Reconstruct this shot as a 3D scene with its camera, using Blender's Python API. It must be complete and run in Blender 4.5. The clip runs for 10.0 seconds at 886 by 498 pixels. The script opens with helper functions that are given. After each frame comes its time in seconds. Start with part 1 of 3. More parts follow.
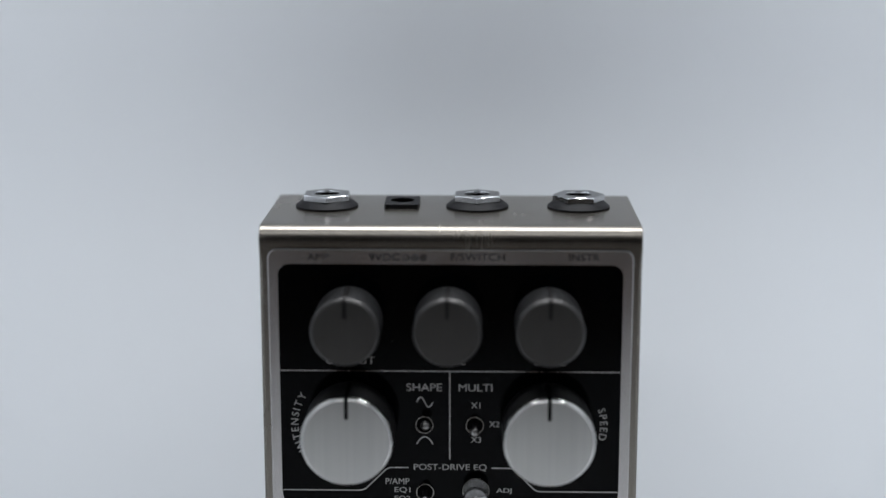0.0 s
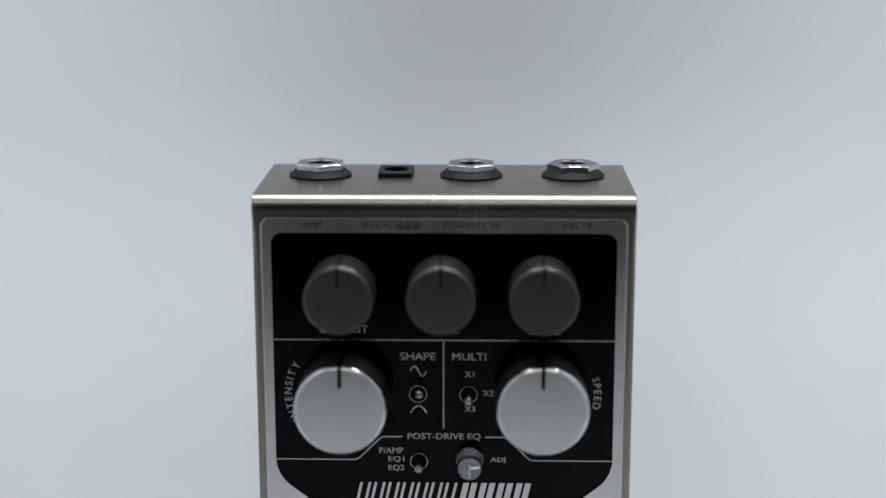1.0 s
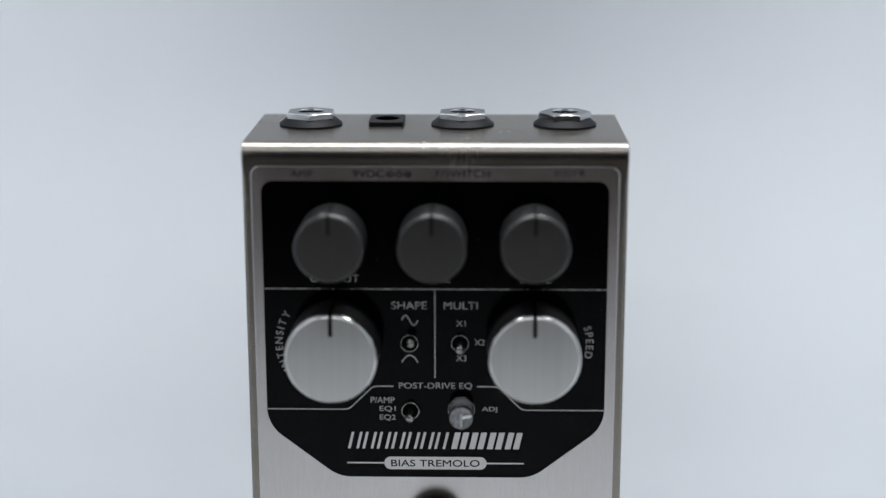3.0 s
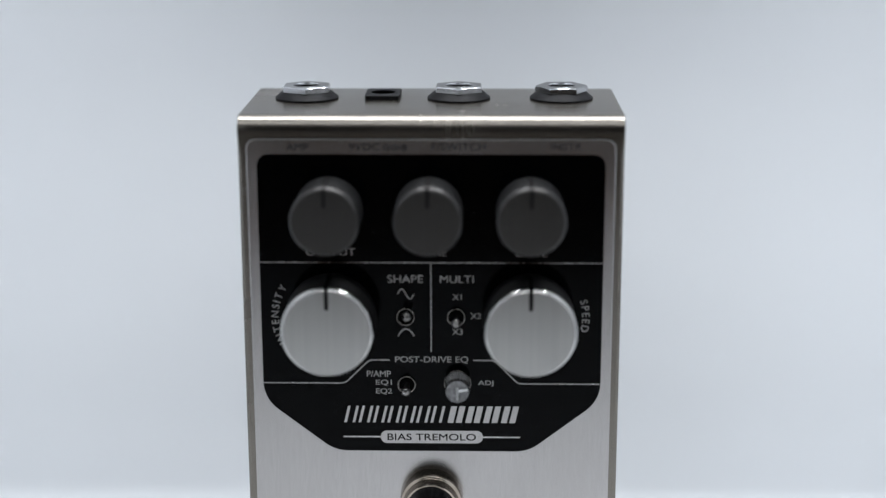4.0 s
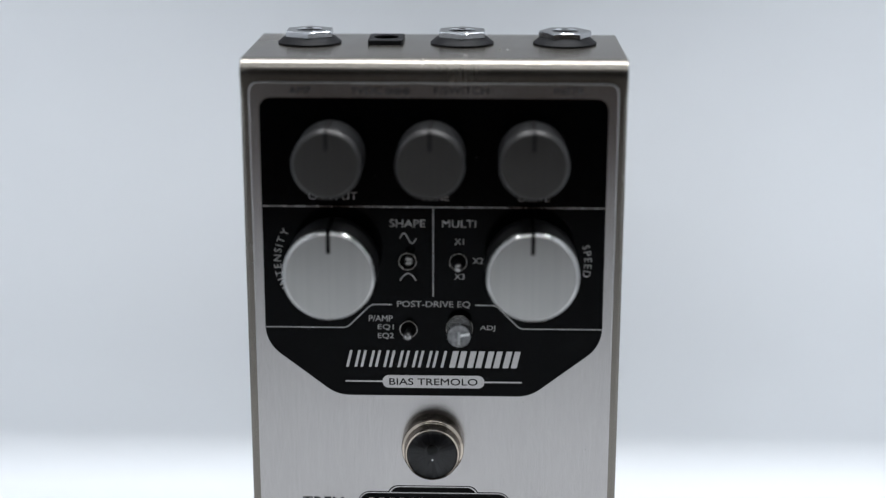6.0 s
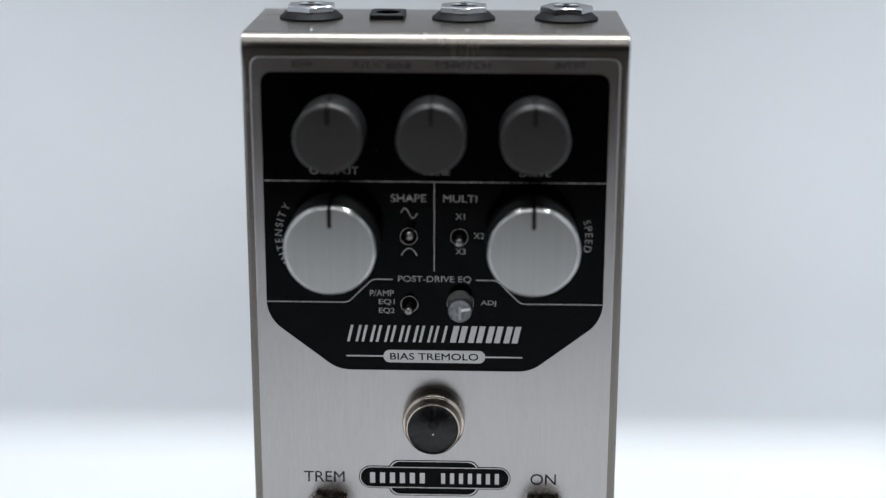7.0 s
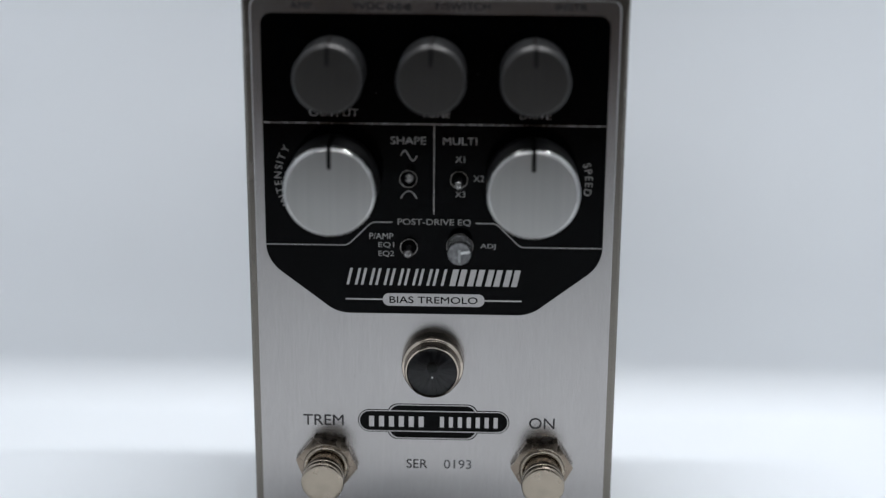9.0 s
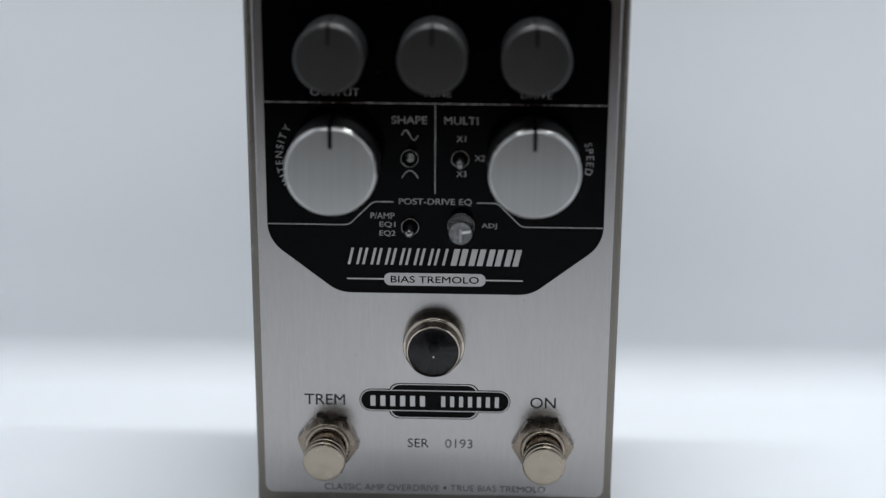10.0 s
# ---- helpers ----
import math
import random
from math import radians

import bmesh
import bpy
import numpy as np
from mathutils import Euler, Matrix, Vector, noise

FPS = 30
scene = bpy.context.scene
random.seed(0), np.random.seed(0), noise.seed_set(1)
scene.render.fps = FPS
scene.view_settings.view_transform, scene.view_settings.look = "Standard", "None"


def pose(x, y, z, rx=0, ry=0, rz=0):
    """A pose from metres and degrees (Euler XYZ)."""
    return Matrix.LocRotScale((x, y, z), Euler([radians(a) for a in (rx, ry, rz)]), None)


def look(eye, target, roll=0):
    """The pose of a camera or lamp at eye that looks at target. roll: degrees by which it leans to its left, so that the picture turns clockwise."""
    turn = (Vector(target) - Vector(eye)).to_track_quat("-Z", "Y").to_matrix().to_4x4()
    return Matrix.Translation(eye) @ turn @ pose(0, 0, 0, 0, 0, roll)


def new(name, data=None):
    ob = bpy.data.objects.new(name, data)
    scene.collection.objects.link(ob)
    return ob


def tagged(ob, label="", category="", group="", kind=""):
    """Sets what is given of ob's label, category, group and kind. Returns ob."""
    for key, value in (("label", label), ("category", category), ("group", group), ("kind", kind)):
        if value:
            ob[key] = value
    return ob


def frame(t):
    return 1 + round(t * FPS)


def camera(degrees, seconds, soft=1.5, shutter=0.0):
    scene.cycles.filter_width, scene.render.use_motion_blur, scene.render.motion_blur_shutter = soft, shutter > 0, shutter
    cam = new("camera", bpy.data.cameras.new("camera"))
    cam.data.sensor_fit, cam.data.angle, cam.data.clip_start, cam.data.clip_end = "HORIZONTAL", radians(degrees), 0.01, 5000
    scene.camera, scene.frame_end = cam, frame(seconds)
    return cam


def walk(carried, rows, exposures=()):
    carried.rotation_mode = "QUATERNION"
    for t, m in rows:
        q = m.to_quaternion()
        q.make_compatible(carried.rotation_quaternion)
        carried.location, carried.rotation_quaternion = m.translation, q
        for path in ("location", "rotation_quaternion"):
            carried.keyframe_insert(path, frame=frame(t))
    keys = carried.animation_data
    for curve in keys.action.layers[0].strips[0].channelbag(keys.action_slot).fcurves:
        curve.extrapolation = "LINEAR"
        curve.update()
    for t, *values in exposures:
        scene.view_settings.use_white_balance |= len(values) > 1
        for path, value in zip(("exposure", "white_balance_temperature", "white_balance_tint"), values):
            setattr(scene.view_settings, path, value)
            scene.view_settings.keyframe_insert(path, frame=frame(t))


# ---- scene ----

# One stage-effect box stands upright in a small white photo tent. Lengths below are in millimetres, turned to metres by MM.
MM = 0.001

# ---- camera ----
cam = camera(31.0, 10.0, soft=1.2)
cam.data.dof.use_dof = True
cam.data.dof.focus_distance = 0.373
cam.data.dof.aperture_fstop = 4.7
# seconds, x, y, z (mm), yaw, pitch, roll (degrees)
ROWS = [
    (0.0, 6.85, -347.19, 204.65, 1.425, -12.212, -0.021),
    (0.5, 7.22, -346.72, 204.04, 1.389, -12.701, -0.007),
    (1.0, 8.40, -346.43, 202.53, 1.446, -13.031, -0.065),
    (1.5, 8.43, -346.31, 200.50, 1.327, -13.227, -0.029),
    (2.0, 8.57, -346.22, 199.04, 1.262, -13.461, -0.027),
    (2.5, 8.68, -345.71, 198.12, 1.227, -13.761, -0.065),
    (4.0, 10.13, -346.05, 194.46, 1.267, -14.587, -0.123),
    (4.5, 10.36, -346.46, 192.51, 1.275, -14.758, -0.102),
    (5.0, 10.33, -347.22, 191.00, 1.295, -15.008, -0.062),
    (5.5, 10.78, -347.10, 190.07, 1.444, -15.378, 0.007),
    (7.0, 11.50, -348.07, 187.71, 1.605, -16.353, 0.167),
    (7.5, 11.68, -348.17, 186.54, 1.623, -16.647, 0.272),
    (8.0, 11.33, -348.41, 185.54, 1.565, -17.012, 0.319),
    (8.5, 11.09, -348.85, 183.83, 1.522, -17.271, 0.331),
    (9.0, 11.48, -349.36, 182.07, 1.571, -17.488, 0.381),
    (9.5, 11.82, -350.06, 181.42, 1.624, -17.787, 0.337),
    (10.0, 11.66, -349.62, 181.50, 1.640, -18.122, 0.350),
]


def aim(x, y, z, yaw, pitch, roll):
    eye = Vector((x, y, z)) * MM
    a, b = radians(yaw), radians(pitch)
    return look(eye, eye + Vector((-math.sin(a) * math.cos(b), math.cos(a) * math.cos(b), math.sin(b))), roll)


walk(cam, [(row[0], aim(*row[1:])) for row in ROWS],
     exposures=[(0.0, -0.11), (1.5, -0.01), (3.0, 0.08), (5.0, 0.06), (7.0, 0.02), (8.5, -0.09), (10.0, -0.22)])

# ---- light ----
world = bpy.data.worlds.new("dim_room")
world.use_nodes = True
world.node_tree.nodes["Background"].inputs["Color"].default_value = (0.030, 0.031, 0.033, 1)
world.node_tree.nodes["Background"].inputs["Strength"].default_value = 1.0
scene.world = world
scene.view_settings.exposure = 0.0

TENT_X, TENT_HALF, TENT_TOP = 20.0, 215.0, 420.0   # middle, half width, height of the tent
TENT_BACK, TENT_FRONT, BEND = 85.0, -375.0, 13.0
LED_WIDE = 14.0
# x, y, watts and length of the light bars under the roof: one towards the back, one in front
LED_BARS = [(TENT_X + 12.0, 37.0, 1.38, 290.0), (TENT_X, -200.0, 0.29, 350.0)]

for led_x, led_y, watts, led_long in LED_BARS:
    lamp = bpy.data.lights.new("led_light", "AREA")
    lamp.shape, lamp.size, lamp.size_y = "RECTANGLE", led_long * MM, LED_WIDE * MM
    lamp.energy, lamp.color = watts, (0.94, 0.97, 1.0)
    ob = new("led_light", lamp)
    ob.location = (led_x * MM, led_y * MM, (TENT_TOP - 12.5) * MM)


# ---- materials ----
def material(name):
    m = bpy.data.materials.new(name)
    m.use_nodes = True
    return m, m.node_tree.nodes, m.node_tree.links, m.node_tree.nodes["Principled BSDF"]


def noise_tex(nodes, links, scale, stretch=(1, 1, 1), detail=4.0, source="Object"):
    co = nodes.new("ShaderNodeTexCoord")
    mp = nodes.new("ShaderNodeMapping")
    mp.inputs["Scale"].default_value = stretch
    mp.inputs["Location"].default_value = (0.0337, 0.0213, 0.0171)
    n = nodes.new("ShaderNodeTexNoise")
    n.inputs["Scale"].default_value = scale
    n.inputs["Detail"].default_value = detail
    links.new(co.outputs[source], mp.inputs["Vector"])
    links.new(mp.outputs["Vector"], n.inputs["Vector"])
    return n


def remap(nodes, links, sock, lo, hi, a=0.3, b=0.7):
    r = nodes.new("ShaderNodeMapRange")
    r.inputs["From Min"].default_value, r.inputs["From Max"].default_value = a, b
    r.inputs["To Min"].default_value, r.inputs["To Max"].default_value = lo, hi
    links.new(sock, r.inputs["Value"])
    return r.outputs["Result"]


def brushed(name, colour, rough, stretch, bump=0.04, spread=0.04, tone=0.05, along=(0, 0, 1), aniso=0.0, streaks=0.4):
    """Metal with fine brushing along the axis whose stretch is small, and a wide, faint unevenness."""
    m, nodes, links, p = material(name)
    p.inputs["Metallic"].default_value = 1.0
    fine = noise_tex(nodes, links, 1000.0, stretch, 2.0)
    if aniso:
        grain = nodes.new("ShaderNodeCombineXYZ")
        for axis, value in zip("XYZ", along):
            grain.inputs[axis].default_value = value
        links.new(grain.outputs["Vector"], p.inputs["Tangent"])
        p.inputs["Anisotropic"].default_value = aniso
    wide = noise_tex(nodes, links, 60.0, (1, 1, 0.6), 3.0)
    both = nodes.new("ShaderNodeMath")
    both.operation = "ADD"
    links.new(remap(nodes, links, fine.outputs["Fac"], -spread, spread), both.inputs[0])
    links.new(remap(nodes, links, wide.outputs["Fac"], rough - 0.03, rough + 0.03), both.inputs[1])
    links.new(both.outputs[0], p.inputs["Roughness"])
    mix = nodes.new("ShaderNodeMix")
    mix.data_type = "RGBA"
    mix.inputs["A"].default_value = (*[c * (1 - tone) for c in colour], 1)
    mix.inputs["B"].default_value = (*[min(1, c * (1 + tone)) for c in colour], 1)
    broad = noise_tex(nodes, links, 1000.0, tuple(0.21 * c for c in stretch), 3.0)
    blend = nodes.new("ShaderNodeMix")
    blend.inputs["Factor"].default_value = streaks
    links.new(remap(nodes, links, fine.outputs["Fac"], 0, 1, 0.25, 0.75), blend.inputs["A"])
    links.new(remap(nodes, links, broad.outputs["Fac"], 0, 1, 0.25, 0.75), blend.inputs["B"])
    links.new(blend.outputs["Result"], mix.inputs["Factor"])
    links.new(mix.outputs["Result"], p.inputs["Base Color"])
    if bump:
        bp = nodes.new("ShaderNodeBump")
        bp.inputs["Strength"].default_value, bp.inputs["Distance"].default_value = bump, 0.00005
        links.new(fine.outputs["Fac"], bp.inputs["Height"])
        links.new(bp.outputs["Normal"], p.inputs["Normal"])
    return m


def plain(name, colour, rough, metal=0.0, vary=0.1, scale=400.0, bump=0.0, spec=0.5):
    """Paint, plastic, rubber or cloth: one colour with fine uneven tone and gloss."""
    m, nodes, links, p = material(name)
    p.inputs["Metallic"].default_value = metal
    p.inputs["Specular IOR Level"].default_value = spec
    n = noise_tex(nodes, links, scale, (1, 1, 1), 5.0)
    mix = nodes.new("ShaderNodeMix")
    mix.data_type = "RGBA"
    mix.inputs["A"].default_value = (*[c * (1 - vary) for c in colour], 1)
    mix.inputs["B"].default_value = (*[min(1, c * (1 + vary)) for c in colour], 1)
    links.new(remap(nodes, links, n.outputs["Fac"], 0, 1), mix.inputs["Factor"])
    links.new(mix.outputs["Result"], p.inputs["Base Color"])
    links.new(remap(nodes, links, n.outputs["Fac"], max(0.02, rough - 0.05), rough + 0.05), p.inputs["Roughness"])
    if bump:
        bp = nodes.new("ShaderNodeBump")
        bp.inputs["Strength"].default_value, bp.inputs["Distance"].default_value = bump, 0.0001
        links.new(n.outputs["Fac"], bp.inputs["Height"])
        links.new(bp.outputs["Normal"], p.inputs["Normal"])
    return m


def glassy(name, colour, rough, weight, ior=1.5):
    m, nodes, links, p = material(name)
    p.inputs["Base Color"].default_value = (*colour, 1)
    p.inputs["Roughness"].default_value = rough
    p.inputs["Transmission Weight"].default_value = weight
    p.inputs["IOR"].default_value = ior
    return m


STEEL = brushed("brushed_steel_plate", (0.406, 0.388, 0.378), 0.24, (6.1, 1.0, 0.43), bump=0.0, spread=0.0, tone=0.09, streaks=0.3)
PRINT = plain("grey_metal_print", (0.285, 0.276, 0.268), 0.26, 1.0, 0.05, 600.0)
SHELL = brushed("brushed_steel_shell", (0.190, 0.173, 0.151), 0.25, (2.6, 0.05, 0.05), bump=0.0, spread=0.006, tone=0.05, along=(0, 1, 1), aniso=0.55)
ALU = brushed("brushed_aluminium", (0.405, 0.400, 0.380), 0.42, (3.7, 1.0, 0.037), bump=0.0, spread=0.02, tone=0.075, along=(1, 0, 0), aniso=0.5, streaks=0.6)
ALU_DARK = brushed("dark_anodised_aluminium", (0.056, 0.053, 0.050), 0.5, (3.7, 1.0, 0.037), bump=0.0, spread=0.006, tone=0.08, streaks=0.6)
EDGE_DARK = plain("turned_dark_aluminium", (0.055, 0.053, 0.052), 0.36, 1.0, 0.06)
KNOB_SIDE = plain("dark_anodised_knob_side", (0.007, 0.007, 0.0073), 0.5, 0.1, 0.25, 1500.0, spec=0.18)
ALU_EDGE = plain("turned_aluminium", (0.42, 0.412, 0.40), 0.21, 1.0, 0.05)
NICKEL = plain("nickel", (0.485, 0.42, 0.35), 0.16, 1.0, 0.05, 300.0)
DARK_NICKEL = plain("dark_nickel", (0.24, 0.225, 0.21), 0.25, 1.0, 0.06, 400.0)
NUT_NICKEL = plain("dull_nickel_nut", (0.265, 0.219, 0.174), 0.27, 1.0, 0.08, 400.0, 0.1)
# Darker copy of the chrome: shade of nut tops and sleeves in the colour.
CHROME_SHADED = plain("shaded_chrome", (0.15, 0.15, 0.154), 0.16, 1.0, 0.05, 400.0)
NICKEL_WORN = plain("satin_nickel", (0.35, 0.302, 0.242), 0.24, 1.0, 0.10, 350.0, 0.1)
LEVER = plain("dull_chrome", (0.25, 0.242, 0.235), 0.28, 1.0, 0.05)
# Brighter than the chrome: light on the far inner rim put into the colour.
LINER_LIT = plain("lit_chrome_liner", (0.78, 0.79, 0.80), 0.20, 1.0, 0.03)
CHROME = plain("chrome", (0.44, 0.445, 0.455), 0.20, 1.0, 0.03)
POINTER = plain("dull_engraved_line", (0.02, 0.019, 0.019), 0.5, 1.0, 0.1)
INK = plain("black_panel_ink", (0.0006, 0.0008, 0.001), 0.12, 0.0, 0.15, 900.0, 0.01, spec=0.068)
DARK_INK = plain("dark_lettering_ink", (0.014, 0.014, 0.016), 0.5, 0.0, 0.1, spec=0.3)
GREY_INK = plain("grey_lettering_ink", (0.085, 0.085, 0.09), 0.5, 0.0, 0.1)
RUBBER = plain("black_plastic", (0.007, 0.007, 0.008), 0.52, 0.0, 0.15, 700.0, 0.1, spec=0.11)
# Near-black paint: in sockets and switch holes it stands in for shade.
HOLE = plain("dark_recess", (0.002, 0.002, 0.002), 0.8, 0.0, 0.1, spec=0.02)
JEWEL = glassy("smoked_jewel", (0.16, 0.16, 0.165), 0.20, 1.0, 1.38)
FACET = plain("dark_foil", (0.05, 0.05, 0.053), 0.4, 0.4, 0.1)
CLEAR = glassy("clear_plastic", (0.34, 0.34, 0.34), 0.15, 0.92, 1.40)
MILKY = plain("milky_plastic", (0.19, 0.19, 0.19), 0.40, 0.0, 0.6, 700.0)
FROST = plain("frosted_plastic", (0.75, 0.75, 0.74), 0.45, 0.0, 0.05)
FROST_DIM = plain("scuffed_plastic", (0.34, 0.34, 0.335), 0.45, 0.0, 0.15)
SHEET = plain("white_backdrop_sheet", (0.767, 0.786, 0.808), 0.62, 0.0, 0.012, 14.0, 0.0, spec=0.25)
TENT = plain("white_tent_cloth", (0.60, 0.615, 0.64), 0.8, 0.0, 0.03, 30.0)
# Unseen table, its brown chosen for the tint it reflects onto the steel.
TABLE = plain("unseen_brown_table", (0.262, 0.172, 0.124), 0.6, 0.0, 0.15, 20.0)
ROOM = plain("room_paint", (0.10, 0.10, 0.105), 0.8, 0.0, 0.05, 3.0)
HOUSING = plain("led_housing", (0.6, 0.6, 0.6), 0.5, 0.0, 0.05)


# ---- building helpers (millimetres in, metres out) ----
def to_mesh(bm, name, smooth=30.0):
    bmesh.ops.remove_doubles(bm, verts=bm.verts, dist=1e-4)
    bmesh.ops.recalc_face_normals(bm, faces=bm.faces)
    for e in bm.edges:
        if len(e.link_faces) == 2:
            e.smooth = e.calc_face_angle(0) < radians(smooth)
    for f in bm.faces:
        f.smooth = smooth > 0
    bmesh.ops.scale(bm, vec=(MM, MM, MM), verts=bm.verts)
    me = bpy.data.meshes.new(name)
    bm.to_mesh(me)
    bm.free()
    return me


def part(name, data, mat, parent=None, label="", at=(0, 0, 0), turn=(0, 0, 0), smooth=30.0):
    """Links a bmesh or a shared mesh as one object under a thing or a part."""
    me = to_mesh(data, name, smooth) if isinstance(data, bmesh.types.BMesh) else data
    if mat and not me.materials:
        me.materials.append(mat)
    ob = new(name, me)
    ob.parent = parent
    ob.matrix_basis = pose(at[0] * MM, at[1] * MM, at[2] * MM, *turn)
    return tagged(ob, label)


def fillet(points, n=6, closed=True):
    """A polygon of (x, z, radius) with its corners rounded."""
    out = []
    k = len(points)
    for i, (x, z, r) in enumerate(points):
        if r <= 0 or (not closed and i in (0, k - 1)):
            out.append((x, z))
            continue
        p = Vector((x, z))
        a = (Vector(points[i - 1][:2]) - p).normalized()
        b = (Vector(points[(i + 1) % k][:2]) - p).normalized()
        ang = a.angle(b)
        d = r / math.tan(ang / 2)
        c = p + (a + b).normalized() * (r / math.sin(ang / 2))
        s, e = p + a * d - c, p + b * d - c
        sweep = s.angle_signed(e)
        for j in range(n + 1):
            t = -sweep * j / n
            q = c + Vector((s.x * math.cos(t) - s.y * math.sin(t), s.x * math.sin(t) + s.y * math.cos(t)))
            out.append((q.x, q.y))
    return out


def slab(bm, outline, y0, y1):
    """A plate of that outline in x and z, from its back y0 to its front y1."""
    back = [bm.verts.new((x, y0, z)) for x, z in outline]
    front = [bm.verts.new((x, y1, z)) for x, z in outline]
    k = len(outline)
    bm.faces.new(back)
    bm.faces.new(front)
    for i in range(k):
        bm.faces.new((back[i], back[(i + 1) % k], front[(i + 1) % k], front[i]))
    return bm


def rounded_box(x0, x1, z0, z1, r, n=6):
    return fillet([(x0, z0, r), (x1, z0, r), (x1, z1, r), (x0, z1, r)], n)


def rounded_plate(x0, x1, z0, z1, r, y0, y1, chamfer, n=8):
    """A flat plate with round corners: a middle field, four side strips, four corner fans and a chamfered edge."""
    bm = bmesh.new()
    mids = [(x0 + r, z0 + r), (x1 - r, z0 + r), (x1 - r, z1 - r), (x0 + r, z1 - r)]
    core = [bm.verts.new((x, y1, z)) for x, z in mids]
    loops = []
    for rad, y in ((r - chamfer, y1), (r, y1 + chamfer * (0.45 if y1 < y0 else -0.45)), (r, y0)):
        loops.append([[bm.verts.new((x + rad * math.cos(math.pi * (1 + k / 2 + i / (2 * n))), y, z + rad * math.sin(math.pi * (1 + k / 2 + i / (2 * n))))) for i in range(n + 1)] for k, (x, z) in enumerate(mids)])
    bm.faces.new(core)
    for k in range(4):
        arc, nxt = loops[0][k], loops[0][(k + 1) % 4]
        for i in range(n):
            bm.faces.new((core[k], arc[i], arc[i + 1]))
        bm.faces.new((core[k], arc[n], nxt[0], core[(k + 1) % 4]))
    for a, b in zip(loops, loops[1:]):
        a, b = sum(a, []), sum(b, [])
        for i in range(len(a)):
            j = (i + 1) % len(a)
            bm.faces.new((a[i], a[j], b[j], b[i]))
    return bm


def stroke(bm, path, wide, y0, y1):
    """A raised line along a path in x and z."""
    pts = [Vector(p) for p in path]
    rows = []
    for i, p in enumerate(pts):
        d = (pts[min(i + 1, len(pts) - 1)] - pts[max(i - 1, 0)]).normalized()
        side = Vector((-d.y, d.x)) * wide / 2
        rows.append([bm.verts.new((q.x, y, q.y)) for q, y in ((p - side, y0), (p - side, y1), (p + side, y1), (p + side, y0))])
    for a, b in zip(rows, rows[1:]):
        for i in range(4):
            bm.faces.new((a[i], a[(i + 1) % 4], b[(i + 1) % 4], b[i]))
    bm.faces.new(rows[0])
    bm.faces.new(rows[-1])
    return bm


def lathe(bm, profile, n=48, close=True):
    """Turns (radius, height) pairs round the y axis; the height points out of the face, to -y."""
    rings = []
    for r, h in profile:
        if r < 1e-6:
            rings.append([bm.verts.new((0, -h, 0))])
        else:
            rings.append([bm.verts.new((r * math.cos(2 * math.pi * i / n), -h, r * math.sin(2 * math.pi * i / n))) for i in range(n)])
    for a, b in zip(rings, rings[1:]):
        for i in range(n):
            j = (i + 1) % n
            if len(a) == 1:
                bm.faces.new((a[0], b[i], b[j]))
            elif len(b) == 1:
                bm.faces.new((a[i], a[j], b[0]))
            else:
                bm.faces.new((a[i], a[j], b[j], b[i]))
    if close and len(rings[0]) > 1:
        bm.faces.new(rings[0])
    if close and len(rings[-1]) > 1:
        bm.faces.new(rings[-1])
    return bm


def ring(bm, r0, r1, h0, h1, n=40, edge=0.1):
    """A flat washer between two radii, with softened edges."""
    e = edge
    prof = [(r0, h0), (r1, h0), (r1, h1 - e), (r1 - e, h1), (r0 + e, h1), (r0, h1 - e), (r0, h0)]
    return lathe(bm, prof, n, close=False)


def hex_nut(bm, corner, bore, h0, h1, turn=0.0, n=48, slope=0.58, drop=0.12, reach=0.96, hexagonal=False):
    """A six-sided nut with the round chamfer that cuts its corners; bore 0 leaves it whole; drop and reach shape the chamfer."""
    flat = corner * math.cos(math.pi / 6)
    low, high, top = [], [], []
    for i in range(n):
        a = 2 * math.pi * i / n
        rho = flat / math.cos((a + math.pi / 6) % (math.pi / 3) - math.pi / 6)
        c, s = math.cos(a + radians(turn)), math.sin(a + radians(turn))
        low.append(bm.verts.new((rho * c, -h0, rho * s)))
        high.append(bm.verts.new((rho * c, -(h1 - drop - (rho - flat * 0.99) * slope), rho * s)))
        inside = reach * (rho if hexagonal else flat)
        top.append(bm.verts.new((inside * c, -h1, inside * s)))
    inner = [bm.verts.new((bore * math.cos(2 * math.pi * i / n + radians(turn)), -h1, bore * math.sin(2 * math.pi * i / n + radians(turn)))) for i in range(n)] if bore else None
    for i in range(n):
        j = (i + 1) % n
        bm.faces.new((low[i], low[j], high[j], high[i]))
        bm.faces.new((high[i], high[j], top[j], top[i]))
        if inner:
            bm.faces.new((top[i], top[j], inner[j], inner[i]))
    if not inner:
        bm.faces.new(top)
    bm.faces.new(low)
    return bm


